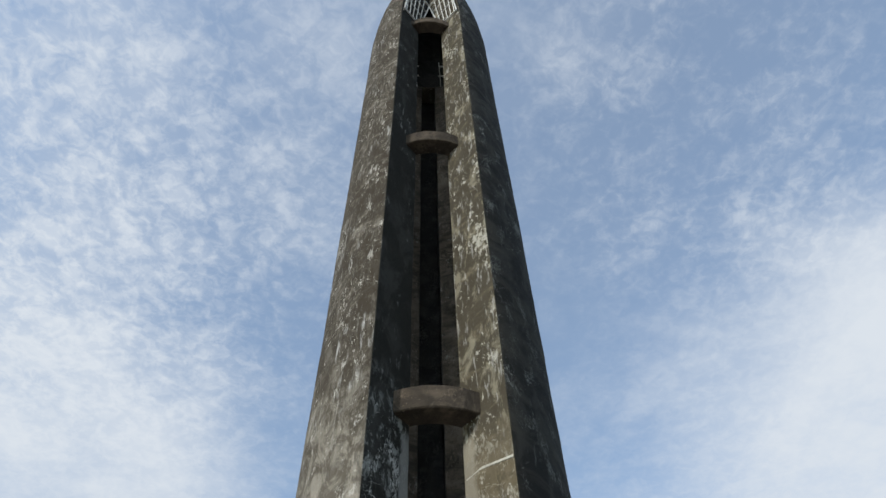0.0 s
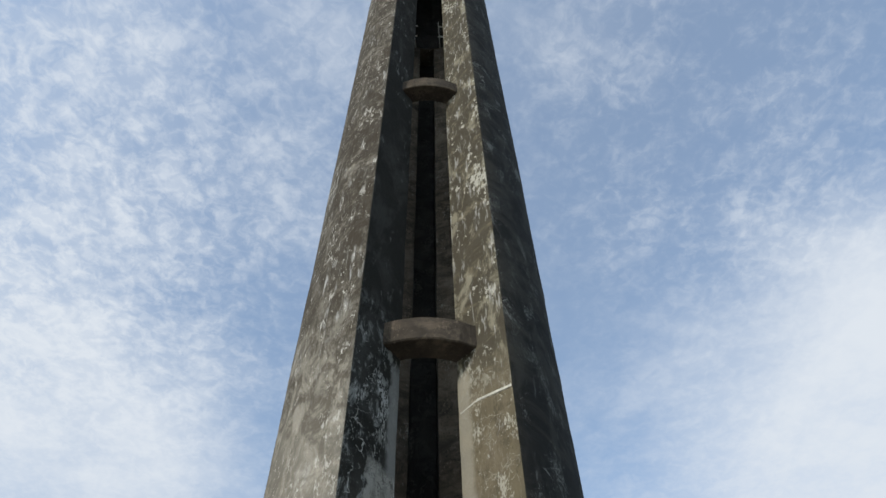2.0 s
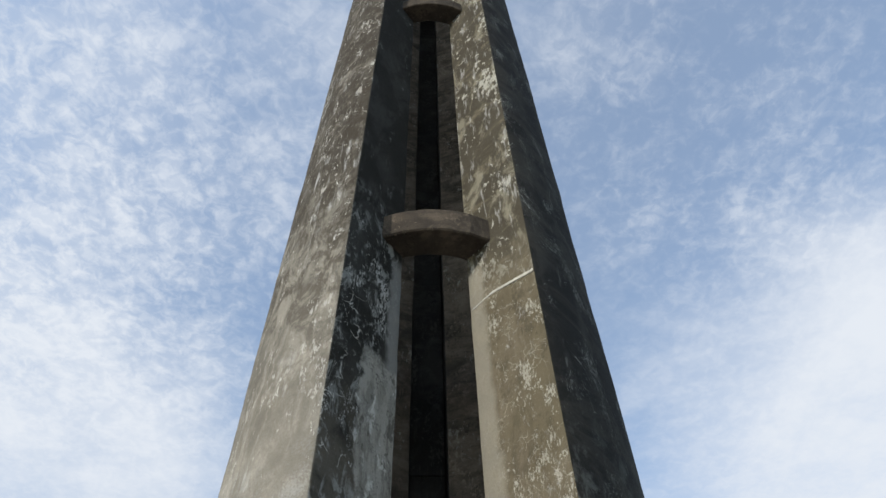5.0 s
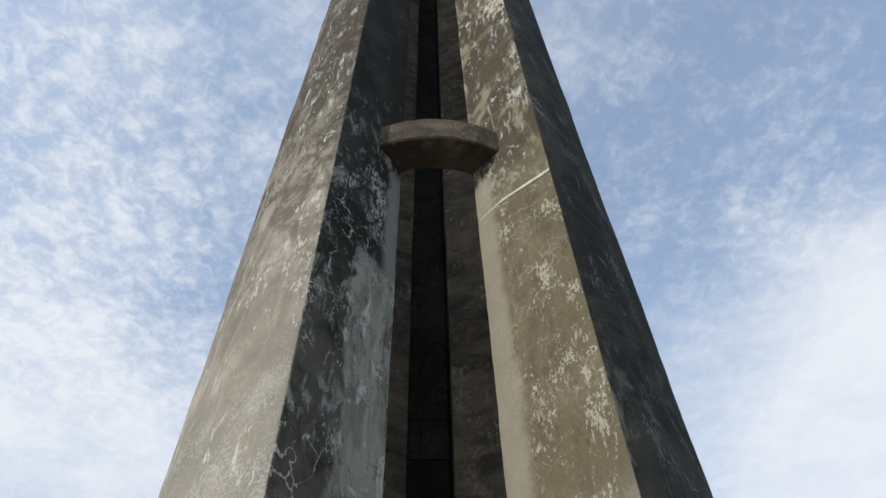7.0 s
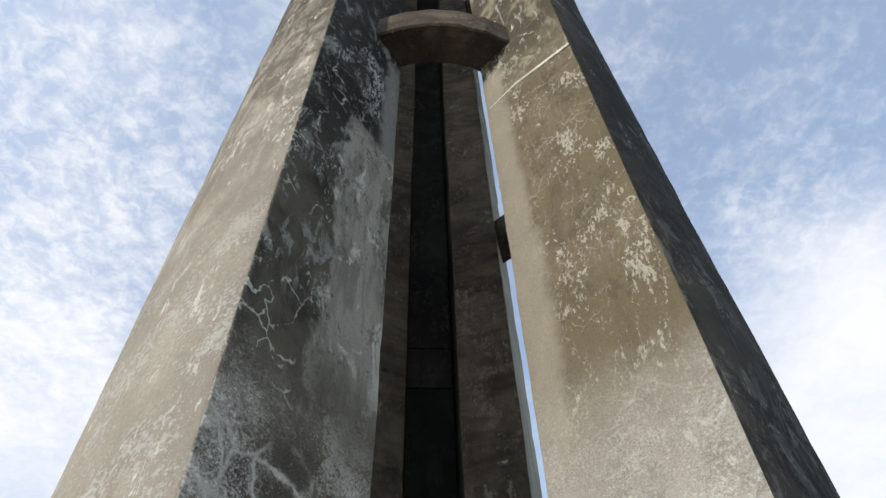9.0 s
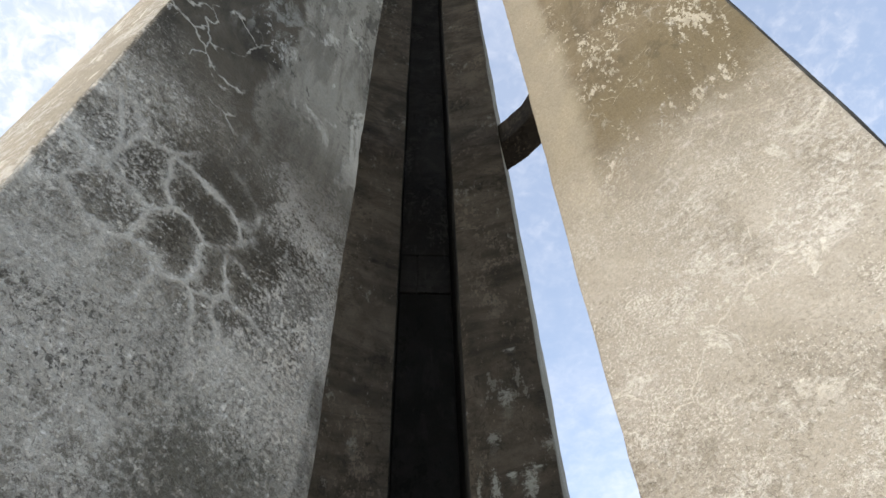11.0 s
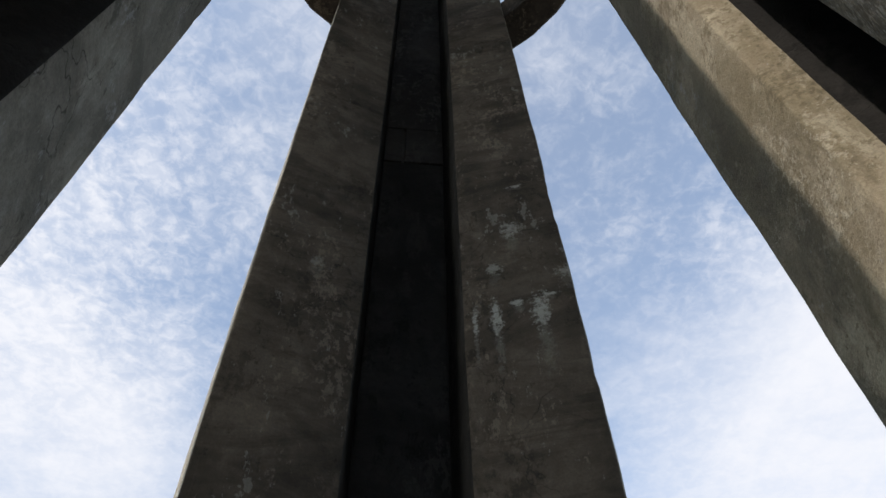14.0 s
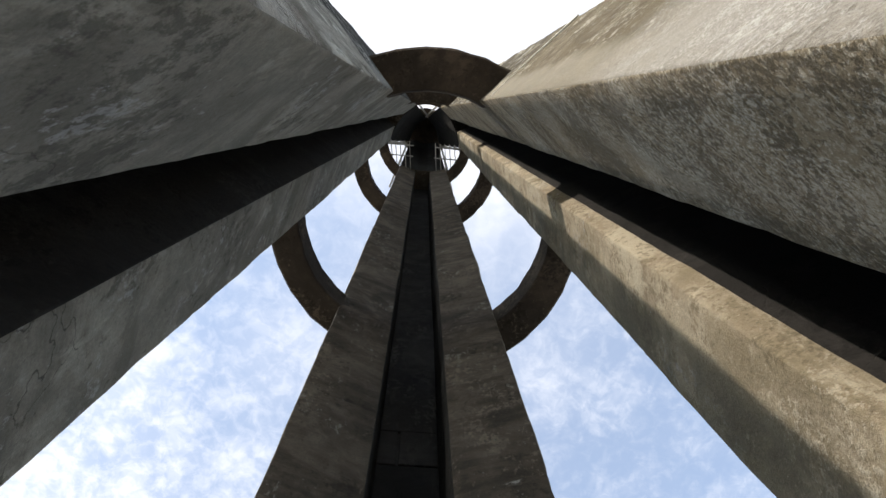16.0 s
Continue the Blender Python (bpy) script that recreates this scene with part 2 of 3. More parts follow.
    w.lay(w.both(net_zone, w.veins(4.0, 0.17, 0.35), w.grainy(44, 3.0, 0.7, 0.47, 0.56, 8.0), mark), (0.70, 0.67, 0.61), 0.75, 0.2)
    foot = w.fuzzy(w.z, -1, 3.55, 0.7, 0.4, 1.6)
    w.lay(w.both(foot, w.cloudy(0.30, 0.55, 1.5, (1, 1, 1), 7, 0.66, 0.5, 91.0)), (0.44, 0.41, 0.36), 0.8)
    w.lay(w.both(foot, w.grainy(46, 1.8, 1.0, 0.47, 0.57, 93.0)), (0.74, 0.70, 0.64), 0.8, 0.4)
    w.lay(w.both(foot, w.grainy(50, 1.4, 1.2, 0.56, 0.64, 97.0)), (0.085, 0.076, 0.059), 0.5, -0.3)
    w.lay(w.both(foot, w.fuzzy(w.x, 1.62, 3.2, 0.35, 0.2), w.grainy(40, 1.6, 0.9, 0.42, 0.54, 101.0)), (0.78, 0.74, 0.68), 0.75, 0.3)
    w.lay(w.both(foot, w.grainy(58, 2.0, 0.9, 0.54, 0.60, 105.0)), (0.90, 0.87, 0.81), 0.75, 0.4)
    w.lay(w.both(foot, w.grainy(54, 1.6, 1.0, 0.55, 0.61, 107.0)), (0.045, 0.040, 0.031), 0.75, -0.5)
    # a limed strip beside the inner edge
    w.lay(w.both(w.fuzzy(w.x, 1.0, 1.27, 0.08, 0.08, 2.5), w.fuzzy(w.z, 1.9, 4.5, 0.3), w.grainy(40, 3.0, 0.6, 0.46, 0.54, 6.0)), (0.58, 0.56, 0.52), 0.8, 0.3)
    w.lay(w.both(w.fuzzy(w.z, 2.6, 3.35, 0.25, 0.18, 2.5), w.fuzzy(w.x, 1.25, 1.70, 0.15, 0.12), w.grainy(36, 2.5, 0.8, 0.36, 0.50, 41.0)), (0.075, 0.074, 0.055), 0.6, -0.2)
    w.lay(w.both(w.fuzzy(w.z, -1, 3.8, 0.5), w.fuzzy(w.x, 1.0, 1.215, 0.03, 0.03, 3.0), w.cloudy(0.40, 0.58, 3.0)), (0.06, 0.055, 0.045), 0.6)
    w.lay(w.fuzzy(w.z, -1, 2.66, 0.05, 0.05, 3.0), (0.31, 0.315, 0.32), 0.8)
    thin = w.both(w.veins(3.1, 0.030, 0.5), w.fuzzy(w.z, 3.8, 9.0, 0.6, 0.5), w.fuzzy(w.x, 1.82, 2.5, 0.1, 0.15), w.cloudy(0.52, 0.57, 1.7))
    w.lay(thin, (0.54, 0.52, 0.47), 0.85, 0.4)
    return w.done(0.8)


def sand_side():
    """The sunlit flank: pale sandy crust low down, olive growth with lime scratches, a paler band by the inner edge."""
    w = Wall("olive_sandy_concrete", (0.205, 0.172, 0.115), 5.0)
    above = w.fuzzy(w.z, 9.8, 60, 1.6, 0.8)
    w.lay(w.both(above, lifts(w, 0.27, 0.48)), (0.044, 0.036, 0.024), 0.93)
    w.lay(w.both(above, w.cloudy(0.42, 0.60, 2.4, (1, 1, 0.55), 9, 0.72, 0.5, 2.0)), (0.065, 0.055, 0.038), 0.75)
    w.lay(w.both(above, w.cloudy(0.52, 0.64, 1.9, (1, 1, 0.5), 9, 0.7)), (0.30, 0.27, 0.20), 0.6)
    w.lay(w.both(above, runs(w, 0.54, 0.66)), PALE, 0.45)
    w.lay(w.both(above, w.grainy(9, 1.3, 1.1, 0.63, 0.70, 14.0, (1, 1, 0.5))), (0.46, 0.44, 0.38), 0.75, 0.2)
    mid = w.fuzzy(w.z, 4.3, 9.6, 1.4, 0.6)
    w.lay(mid, (0.142, 0.115, 0.078), 0.8)
    w.lay(w.both(mid, w.cloudy(0.36, 0.60, 1.2)), (0.115, 0.094, 0.058), 0.85)
    w.lay(w.both(mid, w.cloudy(0.50, 0.64, 2.6, (1, 1, 0.6), 9, 0.72, 0.5, 21.0)), (0.070, 0.057, 0.036), 0.7)
    w.lay(w.both(mid, w.grainy(16, 2.2, 1.0, 0.56, 0.70, 25.0, (1, 1, 0.6))), (0.060, 0.048, 0.030), 0.6)
    patch = w.cloudy(0.38, 0.56, 2.3, (1, 1, 0.8), 4, 0.5, 0.0, 8.0)
    w.lay(w.both(mid, w.fuzzy(w.x, 1.45, 2.2, 0.2, 0.2), w.cloudy(0.55, 0.66, 15.0, (1, 1, 0.45), 10, 0.8, 0.6), patch), PALE, 0.6, 0.3)
    w.lay(w.both(mid, w.fuzzy(w.x, 1.36, 2.3, 0.2, 0.2), w.grainy(34, 3.2, 1.2, 0.64, 0.70, 12.0, (1, 1, 0.45))), (0.52, 0.49, 0.42), 0.6, 0.3)
    w.lay(w.both(mid, runs(w, 0.46, 0.66, 61.0)), (0.085, 0.068, 0.043), 0.45)
    w.lay(w.both(mid, w.veins(5.5, 0.022, 0.5), w.cloudy(0.50, 0.60, 2.2, (1, 1, 1), 5, 0.6, 0.3, 28.0)), (0.50, 0.47, 0.40), 0.5, 0.2)
    band = w.both(w.fuzzy(w.x, 1.0, 1.40, 0.14, 0.16, 1.5), w.fuzzy(w.z, 4.0, 10.3, 0.3, 0.2))
    w.lay(band, (0.265, 0.24, 0.195), 0.68)
    w.lay(w.both(band, w.cloudy(0.46, 0.62, 2.2, (1, 1, 0.5))), (0.25, 0.22, 0.165), 0.6)
    low = w.fuzzy(w.z, -1, 4.7, 1.6, 0.9, 1.2)
    w.lay(low, (0.305, 0.284, 0.253), 0.9)
    w.lay(w.both(low, w.cloudy(0.42, 0.64, 1.2)), (0.355, 0.335, 0.305), 0.7)
    w.lay(w.both(low, w.cloudy(0.48, 0.64, 1.9, (1, 1, 1), 7, 0.66, 0.4, 9.0)), (0.25, 0.228, 0.196), 0.7)
    w.lay(w.both(low, w.cloudy(0.44, 0.60, 2.6, (1, 1, 1), 8, 0.7, 0.5, 4.0), w.grainy(44, 2.4, 0.8, 0.46, 0.62, 2.0)), (0.51, 0.498, 0.475), 0.65, 0.3)
    w.lay(w.both(low, w.cloudy(0.56, 0.62, 4.0, (1, 1, 1), 8, 0.72, 0.8, 15.0), w.cloudy(0.46, 0.58, 1.0, (1, 1, 1), 3, 0.5, 0.0, 3.0)), (0.56, 0.545, 0.505), 0.5, 0.3)
    w.lay(w.both(low, w.grainy(60, 1.6, 0.7, 0.58, 0.68, 7.0)), (0.18, 0.16, 0.13), 0.5, -0.25)
    w.lay(w.both(low, w.grainy(100, 3.0, 0.6, 0.56, 0.64, 9.0)), (0.60, 0.58, 0.54), 0.5, 0.2)
    w.lay(w.both(low, w.veins(1.5, 0.014, 0.6), w.cloudy(0.54, 0.62, 1.1)), (0.60, 0.57, 0.52), 0.35, 0.2)
    w.lay(w.both(low, w.grainy(26, 2.2, 1.2, 0.60, 0.70, 57.0)), (0.17, 0.15, 0.12), 0.45, -0.3)
    w.lay(w.both(w.fuzzy(w.z, 3.027, 3.033, 0.006, 0.07, 4.5), w.fuzzy(w.x, 1.22, 1.75, 0.05, 0.05), w.cloudy(0.35, 0.5, 6.0)), (0.09, 0.075, 0.055), 0.7, -0.6)
    return w.done(0.6)


# The side away from the sun: shade is put into its near-black base.
def shaded_outer():
    w = Wall("shaded_grey_concrete", (0.016, 0.015, 0.0135), 3.0)
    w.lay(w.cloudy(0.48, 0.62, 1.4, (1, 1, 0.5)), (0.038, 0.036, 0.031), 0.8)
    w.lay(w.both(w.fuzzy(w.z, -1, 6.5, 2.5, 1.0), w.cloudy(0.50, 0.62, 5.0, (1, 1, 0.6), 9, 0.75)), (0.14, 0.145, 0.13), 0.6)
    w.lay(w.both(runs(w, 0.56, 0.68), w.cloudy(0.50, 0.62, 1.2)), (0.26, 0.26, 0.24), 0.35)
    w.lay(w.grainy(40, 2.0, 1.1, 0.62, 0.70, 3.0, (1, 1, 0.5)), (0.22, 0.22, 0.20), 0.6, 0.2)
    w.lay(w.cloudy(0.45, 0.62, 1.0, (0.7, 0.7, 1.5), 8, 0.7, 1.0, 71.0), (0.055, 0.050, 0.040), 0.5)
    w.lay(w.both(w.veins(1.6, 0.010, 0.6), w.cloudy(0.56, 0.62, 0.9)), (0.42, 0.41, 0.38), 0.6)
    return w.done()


def inner_face(name, base, dark, seed, drips=False, crust=False):
    w = Wall(name, base, seed)
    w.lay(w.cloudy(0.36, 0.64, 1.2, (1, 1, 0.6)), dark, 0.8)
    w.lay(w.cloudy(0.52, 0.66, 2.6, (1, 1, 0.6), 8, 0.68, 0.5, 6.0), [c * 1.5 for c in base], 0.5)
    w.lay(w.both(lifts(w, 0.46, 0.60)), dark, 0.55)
    w.lay(w.both(runs(w, 0.56, 0.66), w.cloudy(0.52, 0.62, 1.0)), [c * 1.5 for c in base], 0.5)
    w.lay(w.grainy(14, 1.4, 1.1, 0.58, 0.70, 5.0, (1, 1, 0.6)), [c * 0.55 for c in dark], 0.6)
    w.lay(w.both(w.grainy(20, 1.7, 1.1, 0.62, 0.72, 7.0, (1, 1, 0.6))), [min(c * 1.9, 0.5) for c in base], 0.5)
    w.lay(w.both(w.veins(1.9, 0.010, 0.5), w.cloudy(0.50, 0.60, 0.8)), (0.03, 0.028, 0.025), 0.6, -0.4)
    if crust:
        front = w.fuzzy(w.y, -2, -0.15, 0.1, 0.05)
        w.lay(front, (0.34, 0.285, 0.20), 0.88)
        w.lay(w.both(front, w.grainy(52, 1.8, 0.7, 0.50, 0.58), w.fuzzy(w.z, -1, 12.0, 6.0, 0.8)), (0.58, 0.53, 0.44), 0.75, 0.7)
        w.lay(w.both(front, w.grainy(70, 2.0, 0.7, 0.56, 0.61, 5.0), w.fuzzy(w.z, -1, 9.0, 5.0, 0.8)), (0.72, 0.68, 0.59), 0.8, 0.3)
        w.lay(w.both(front, w.grainy(40, 1.7, 0.9, 0.50, 0.58, 9.0)), (0.050, 0.041, 0.028), 0.6, -0.8)
        w.lay(w.both(front, w.cloudy(0.44, 0.62, 0.9, (1, 1, 0.6), 7, 0.66, 0.6, 81.0)), (0.13, 0.104, 0.068), 0.25)
        back = w.fuzzy(w.y, 0.25, 2, 0.1, 0.05)
        w.lay(w.both(back, w.cloudy(0.46, 0.62, 1.5, (1, 1, 0.6), 8, 0.68, 0.5, 8.0)), (0.20, 0.165, 0.105), 0.7)
        w.lay(w.both(back, w.cloudy(0.50, 0.60, 1.6, (1, 1, 0.45), 9, 0.72, 0.7, 44.0)), (0.50, 0.45, 0.34), 0.6, 0.2)
        w.lay(w.both(w.fuzzy(w.y, 0.62, 2, 0.2, 0.2), w.cloudy(0.40, 0.56, 1.8, (1, 1, 0.5), 9, 0.72, 0.6, 47.0)), (0.085, 0.075, 0.055), 0.7)
        w.lay(w.both(back, w.grainy(26, 2.0, 1.0, 0.58, 0.66, 14.0)), (0.13, 0.105, 0.065), 0.6)
        w.lay(w.both(back, w.grainy(30, 1.6, 1.0, 0.60, 0.78, 3.0), w.fuzzy(w.z, -1, 7.0, 2.0, 0.8)), (0.55, 0.50, 0.40), 0.55, 0.2)
        w.lay(w.both(w.fuzzy(w.y, 0.6, 2, 0.15, 0.12), w.cloudy(0.35, 0.6, 1.1)), (0.14, 0.125, 0.10), 0.6)
        w.lay(w.both(front, w.cloudy(0.54, 0.66, 1.8, (1, 1, 0.5), 8, 0.68, 0.5, 3.0)), (0.34, 0.31, 0.255), 0.6, 0.2)
    if drips:
        w.lay(w.cloudy(0.44, 0.64, 1.0, (0.9, 0.9, 1.9), 8, 0.66, 0.9, 18.0), [c * 1.45 for c in base], 0.35)
        w.lay(w.cloudy(0.48, 0.64, 1.0, (1.0, 1.0, 2.6), 8, 0.68, 0.9, 27.0), [c * 0.7 for c in dark], 0.45)
        w.lay(w.both(w.cloudy(0.56, 0.60, 1.0, (0.9, 0.9, 7.0), 6, 0.66, 0.8, 33.0), w.cloudy(0.52, 0.62, 1.5)), (0.025, 0.021, 0.017), 0.4, -0.2)
        w.lay(w.both(w.grainy(15, 2.4, 1.0, 0.66, 0.72, 29.0, (1, 1, 0.5))), (0.36, 0.34, 0.30), 0.5, 0.2)
        for y, z, ry, rz, k in ((-0.37, 5.32, 0.018, 0.13, 0.8), (-0.49, 5.35, 0.035, 0.16, 0.85), (-0.62, 5.45, 0.05, 0.035, 0.9), (-0.74, 5.35, 0.055, 0.17, 0.85), (-0.64, 6.22, 0.06, 0.12, 0.55),
                               (-0.51, 5.82, 0.05, 0.07, 0.5), (-0.93, 5.67, 0.07, 0.06, 0.5), (-0.80, 5.48, 0.05, 0.02, 0.8), (-0.72, 6.77, 0.06, 0.02, 0.6), (0.60, 5.72, 0.05, 0.07, 0.3), (0.45, 4.02, 0.05, 0.05, 0.4)):
            w.lay(w.spot(y, z, ry, rz), (0.58, 0.57, 0.52), k, 0.3)
            w.lay(w.spot(y, z - rz * 1.3, ry * 0.8, rz * 1.6), (0.34, 0.33, 0.29), k * 0.35)
    return w.done()


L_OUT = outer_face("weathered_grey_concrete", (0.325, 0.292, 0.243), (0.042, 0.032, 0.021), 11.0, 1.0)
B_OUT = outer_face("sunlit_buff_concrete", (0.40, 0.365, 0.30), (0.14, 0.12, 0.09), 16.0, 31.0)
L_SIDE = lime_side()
R_SIDE = sand_side()
R_OUT_FACE = shaded_outer()
L_IN = inner_face("grey_inner_concrete", (0.35, 0.33, 0.288), (0.15, 0.14, 0.12), 13.0)
R_IN = inner_face("tan_inner_concrete", (0.44, 0.385, 0.285), (0.26, 0.21, 0.145), 37.0, crust=True)
# The inner face's shade is put into this brown; sunlit flanks stay buff.
B_IN = inner_face("shaded_brown_inner_concrete", (0.170, 0.137, 0.106), (0.054, 0.045, 0.036), 41.0, drips=True)
# Shade deep in the slots is put into the next three dark tones.
SLOT = inner_face("shaded_slot_concrete", (0.038, 0.036, 0.034), (0.018, 0.017, 0.016), 17.0)
DEEP_SHADE = inner_face("deep_shade_concrete", (0.026, 0.024, 0.022), (0.014, 0.013, 0.012), 23.0)
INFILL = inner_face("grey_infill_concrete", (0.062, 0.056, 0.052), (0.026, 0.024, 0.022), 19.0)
RING = inner_face("dark_ring_concrete", (0.105, 0.081, 0.060), (0.034, 0.028, 0.022), 21.0)
GROUND = outer_face("paving_concrete", (0.31, 0.288, 0.255), (0.22, 0.20, 0.175), 40.0, 25.0)


def metal(name, colour, rough):
    m = bpy.data.materials.new(name)
    m.use_nodes = True
    N = Nodes(m.node_tree)
    at = N.add("ShaderNodeTexCoord").outputs["Object"]
    tone = N.mix(N.step(N.noise(at, 6, 5), 0.4, 0.7), rgb(*colour), rgb(*[c * 0.6 for c in colour]))
    p = N.add("ShaderNodeBsdfPrincipled", None, Base_Color=tone, Roughness=rough)
    N.add("ShaderNodeOutputMaterial", None, Surface=p.outputs[0])
    return m


PAINTED_BAR = metal("white_painted_steel", (0.62, 0.60, 0.56), 0.5)

# ---------------------------------------------------------------- helpers


def part(name, bm, material, parent, label=""):
    me = bpy.data.meshes.new(name)
    bm.to_mesh(me)
    bm.free()
    for m in material if isinstance(material, (list, tuple)) else [material]:
        me.materials.append(m)
    ob = new(name, me)
    ob.parent = parent
    return tagged(ob, label) if label else ob


def bar(bm, a, b, w, h=None):
    """A square bar from a to b."""
    a, b = Vector(a), Vector(b)
    d = (b - a).normalized()
    s = d.cross(Vector((0, 0, 1)) if abs(d.z) < 0.95 else Vector((1, 0, 0))).normalized() * w / 2
    u = s.cross(d).normalized() * (h or w) / 2
    v = [bm.verts.new(p + x * s + y * u) for p in (a, b) for x, y in ((-1, -1), (1, -1), (1, 1), (-1, 1))]
    for q in ((3, 2, 1, 0), (4, 5, 6, 7), (0, 1, 5, 4), (1, 2, 6, 5), (2, 3, 7, 6), (3, 0, 4, 7)):
        bm.faces.new([v[i] for i in q])


# ---------------------------------------------------------------- the tower
R_OUT, W_OUT = 2.59, 1.29           # outer round face and half width of a pillar there
U_OUT = math.sqrt(R_OUT ** 2 - W_OUT ** 2)
U_IN, W_IN = 1.16, 0.948            # inner corner
U_SLOT, W_SLOT, U_BACK = 1.358, 0.304, 2.14
U_LIP = 1.50                        # how far in the paler lip of a slot reaches before the coloured-in shade
Z_BEND, Z_TOP = 33.5, 43.5


def pillar_section():
    """The outline of one pillar in its own axes (outwards, sideways), counter-clockwise, with a material for each stretch."""
    corner = [(U_IN, -W_IN, 1), (U_OUT, -W_OUT, 0)]
    half = math.asin(W_OUT / R_OUT)
    corner += [(R_OUT * math.cos(a), R_OUT * math.sin(a), 0) for a in [half * (k / 8 - 1) for k in range(1, 16)]]
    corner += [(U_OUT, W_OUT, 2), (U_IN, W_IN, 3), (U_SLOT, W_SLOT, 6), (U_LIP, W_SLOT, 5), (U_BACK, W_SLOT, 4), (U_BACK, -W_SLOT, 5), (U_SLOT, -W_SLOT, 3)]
    return corner


def resample(corner, step):
    """Points along the outline: (u, v, material of the stretch that follows, how near to a sharp edge)."""
    out = []
    n = len(corner)
    for i in range(n):
        (u0, v0, m0), (u1, v1, _) = corner[i], corner[(i + 1) % n]
        pu, pv, _ = corner[i - 1]
        a, b = Vector((u0 - pu, v0 - pv)).normalized(), Vector((u1 - u0, v1 - v0))
        length = b.length
        d = b.normalized()
        sharp = a.dot(d) < 0.8
        if sharp:
            r = 0.016
            p = Vector((u0, v0))
            out.append((*(p - a * r), corner[i - 1][2], 1))
            out.append((*(p - a * r * 0.3 + d * r * 0.3), m0, 1))
            out.append((*(p + d * r), m0, 1))
        else:
            out.append((u0, v0, m0, 0))
        k = max(int(length / step), 1)
        for j in range(1, k):
            q = Vector((u0, v0)) + b * j / k
            out.append((*q, m0, 0))
    return out


def pillar(degrees, materials, seed, parent, label, reach=0.0):
    """reach: how much further in its one inner corner comes than the other."""
    ring = resample(pillar_section(), 0.10)
    levels = [0.10 * k for k in range(0, 115)] + [11.5 + 0.22 * k for k in range(0, 101)]
    off = Vector((seed * 3.7, seed * 1.3, seed * 2.1))
    verts, faces, mats = [], [], []
    n = len(ring)
    for z in levels:
        for i, (u, v, m, sharp) in enumerate(ring):
            (pu, pv, _, _), (qu, qv, _, _) = ring[i - 1], ring[(i + 1) % n]
            out = Vector((qv - pv, pu - qu, 0)).normalized()
            p = Vector((u, v, z))
            wave = noise.noise(p * 0.8 + off) * 0.010 + noise.noise(p * 3.0 + off) * 0.006
            wave += 0.014 * noise.noise(Vector((math.floor((z - 2.8) / 3.5) * 7.3 + seed, seed, 0.5)))
            if sharp:
                chip = max(0.0, noise.noise(p * 2.3 + off) * 0.5 + noise.noise(p * 9.0 + off) * 0.6 - 0.25)
                wave -= chip * 0.024
            lean = reach * max(1 - (u - U_IN) / (U_OUT - U_IN), 0.0) * min(max(-v / W_IN, 0.0), 1.0)
            verts.append(p + out * wave - Vector((lean, 0, 0)))
    for k in range(len(levels) - 1):
        for i in range(n):
            j = (i + 1) % n
            faces.append((k * n + i, k * n + j, (k + 1) * n + j, (k + 1) * n + i))
            mats.append(ring[i][2])
    faces.append(tuple(range(n - 1, -1, -1)))
    faces.append(tuple((len(levels) - 1) * n + i for i in range(n)))
    mats += [0, 0]
    me = bpy.data.meshes.new("pillar")
    me.from_pydata(verts, [], faces)
    for m in materials:
        me.materials.append(m)
    me.polygons.foreach_set("material_index", mats)
    me.polygons.foreach_set("use_smooth", [True] * len(mats))
    me.update()
    ob = new("pillar", me)
    ob.parent = parent
    ob.rotation_euler.z = radians(degrees)
    return tagged(ob, label)


def side_v(u):
    """Half width of a pillar at u along its flank."""
    return W_IN + (W_OUT - W_IN) * (u - U_IN) / (U_OUT - U_IN)


def ogive(z):
    """Outer radius of the crown."""
    return R_OUT - 0.011 * (z - 32.6) ** 2


def crown_inner(z):
    """How far the inner edge of a pillar's head has leaned in towards the axis."""
    return max(U_IN - 1.05 * (z - Z_BEND) / 7.5, 0.44)


def crown(degrees, material, parent):
    """The head of a pillar: its outer face bends in, its inner edge leans to the axis."""
    bm = bmesh.new()
    half = math.asin(W_OUT / R_OUT)
    rows = []
    for k in range(17):
        z = Z_BEND - 0.02 + (Z_TOP - Z_BEND) * k / 16
        r, u = ogive(z) - 0.004, crown_inner(z) + 0.02
        row = [(r * math.cos(a), r * math.sin(a)) for a in [half * (i / 6 - 1) for i in range(13)]]
        row += [(u, side_v(u) - 0.006), (u + 0.15, 0.2), (u + 0.15, -0.2), (u, -side_v(u) + 0.006)]
        rows.append([bm.verts.new((x, y, z)) for x, y in row])
    n = len(rows[0])
    for p, q in zip(rows, rows[1:]):
        for i in range(n):
            f = bm.faces.new((p[i], p[(i + 1) % n], q[(i + 1) % n], q[i]))
            f.material_index = 0 if i < 12 else 2 if i == 12 else 1 if i == n - 1 else 3
    bm.faces.new(rows[0][::-1]), bm.faces.new(rows[-1])
    ob = part("pillar_head", bm, material, parent, "stained concrete pillar head bending in to the top")
    ob.rotation_euler.z = radians(degrees)


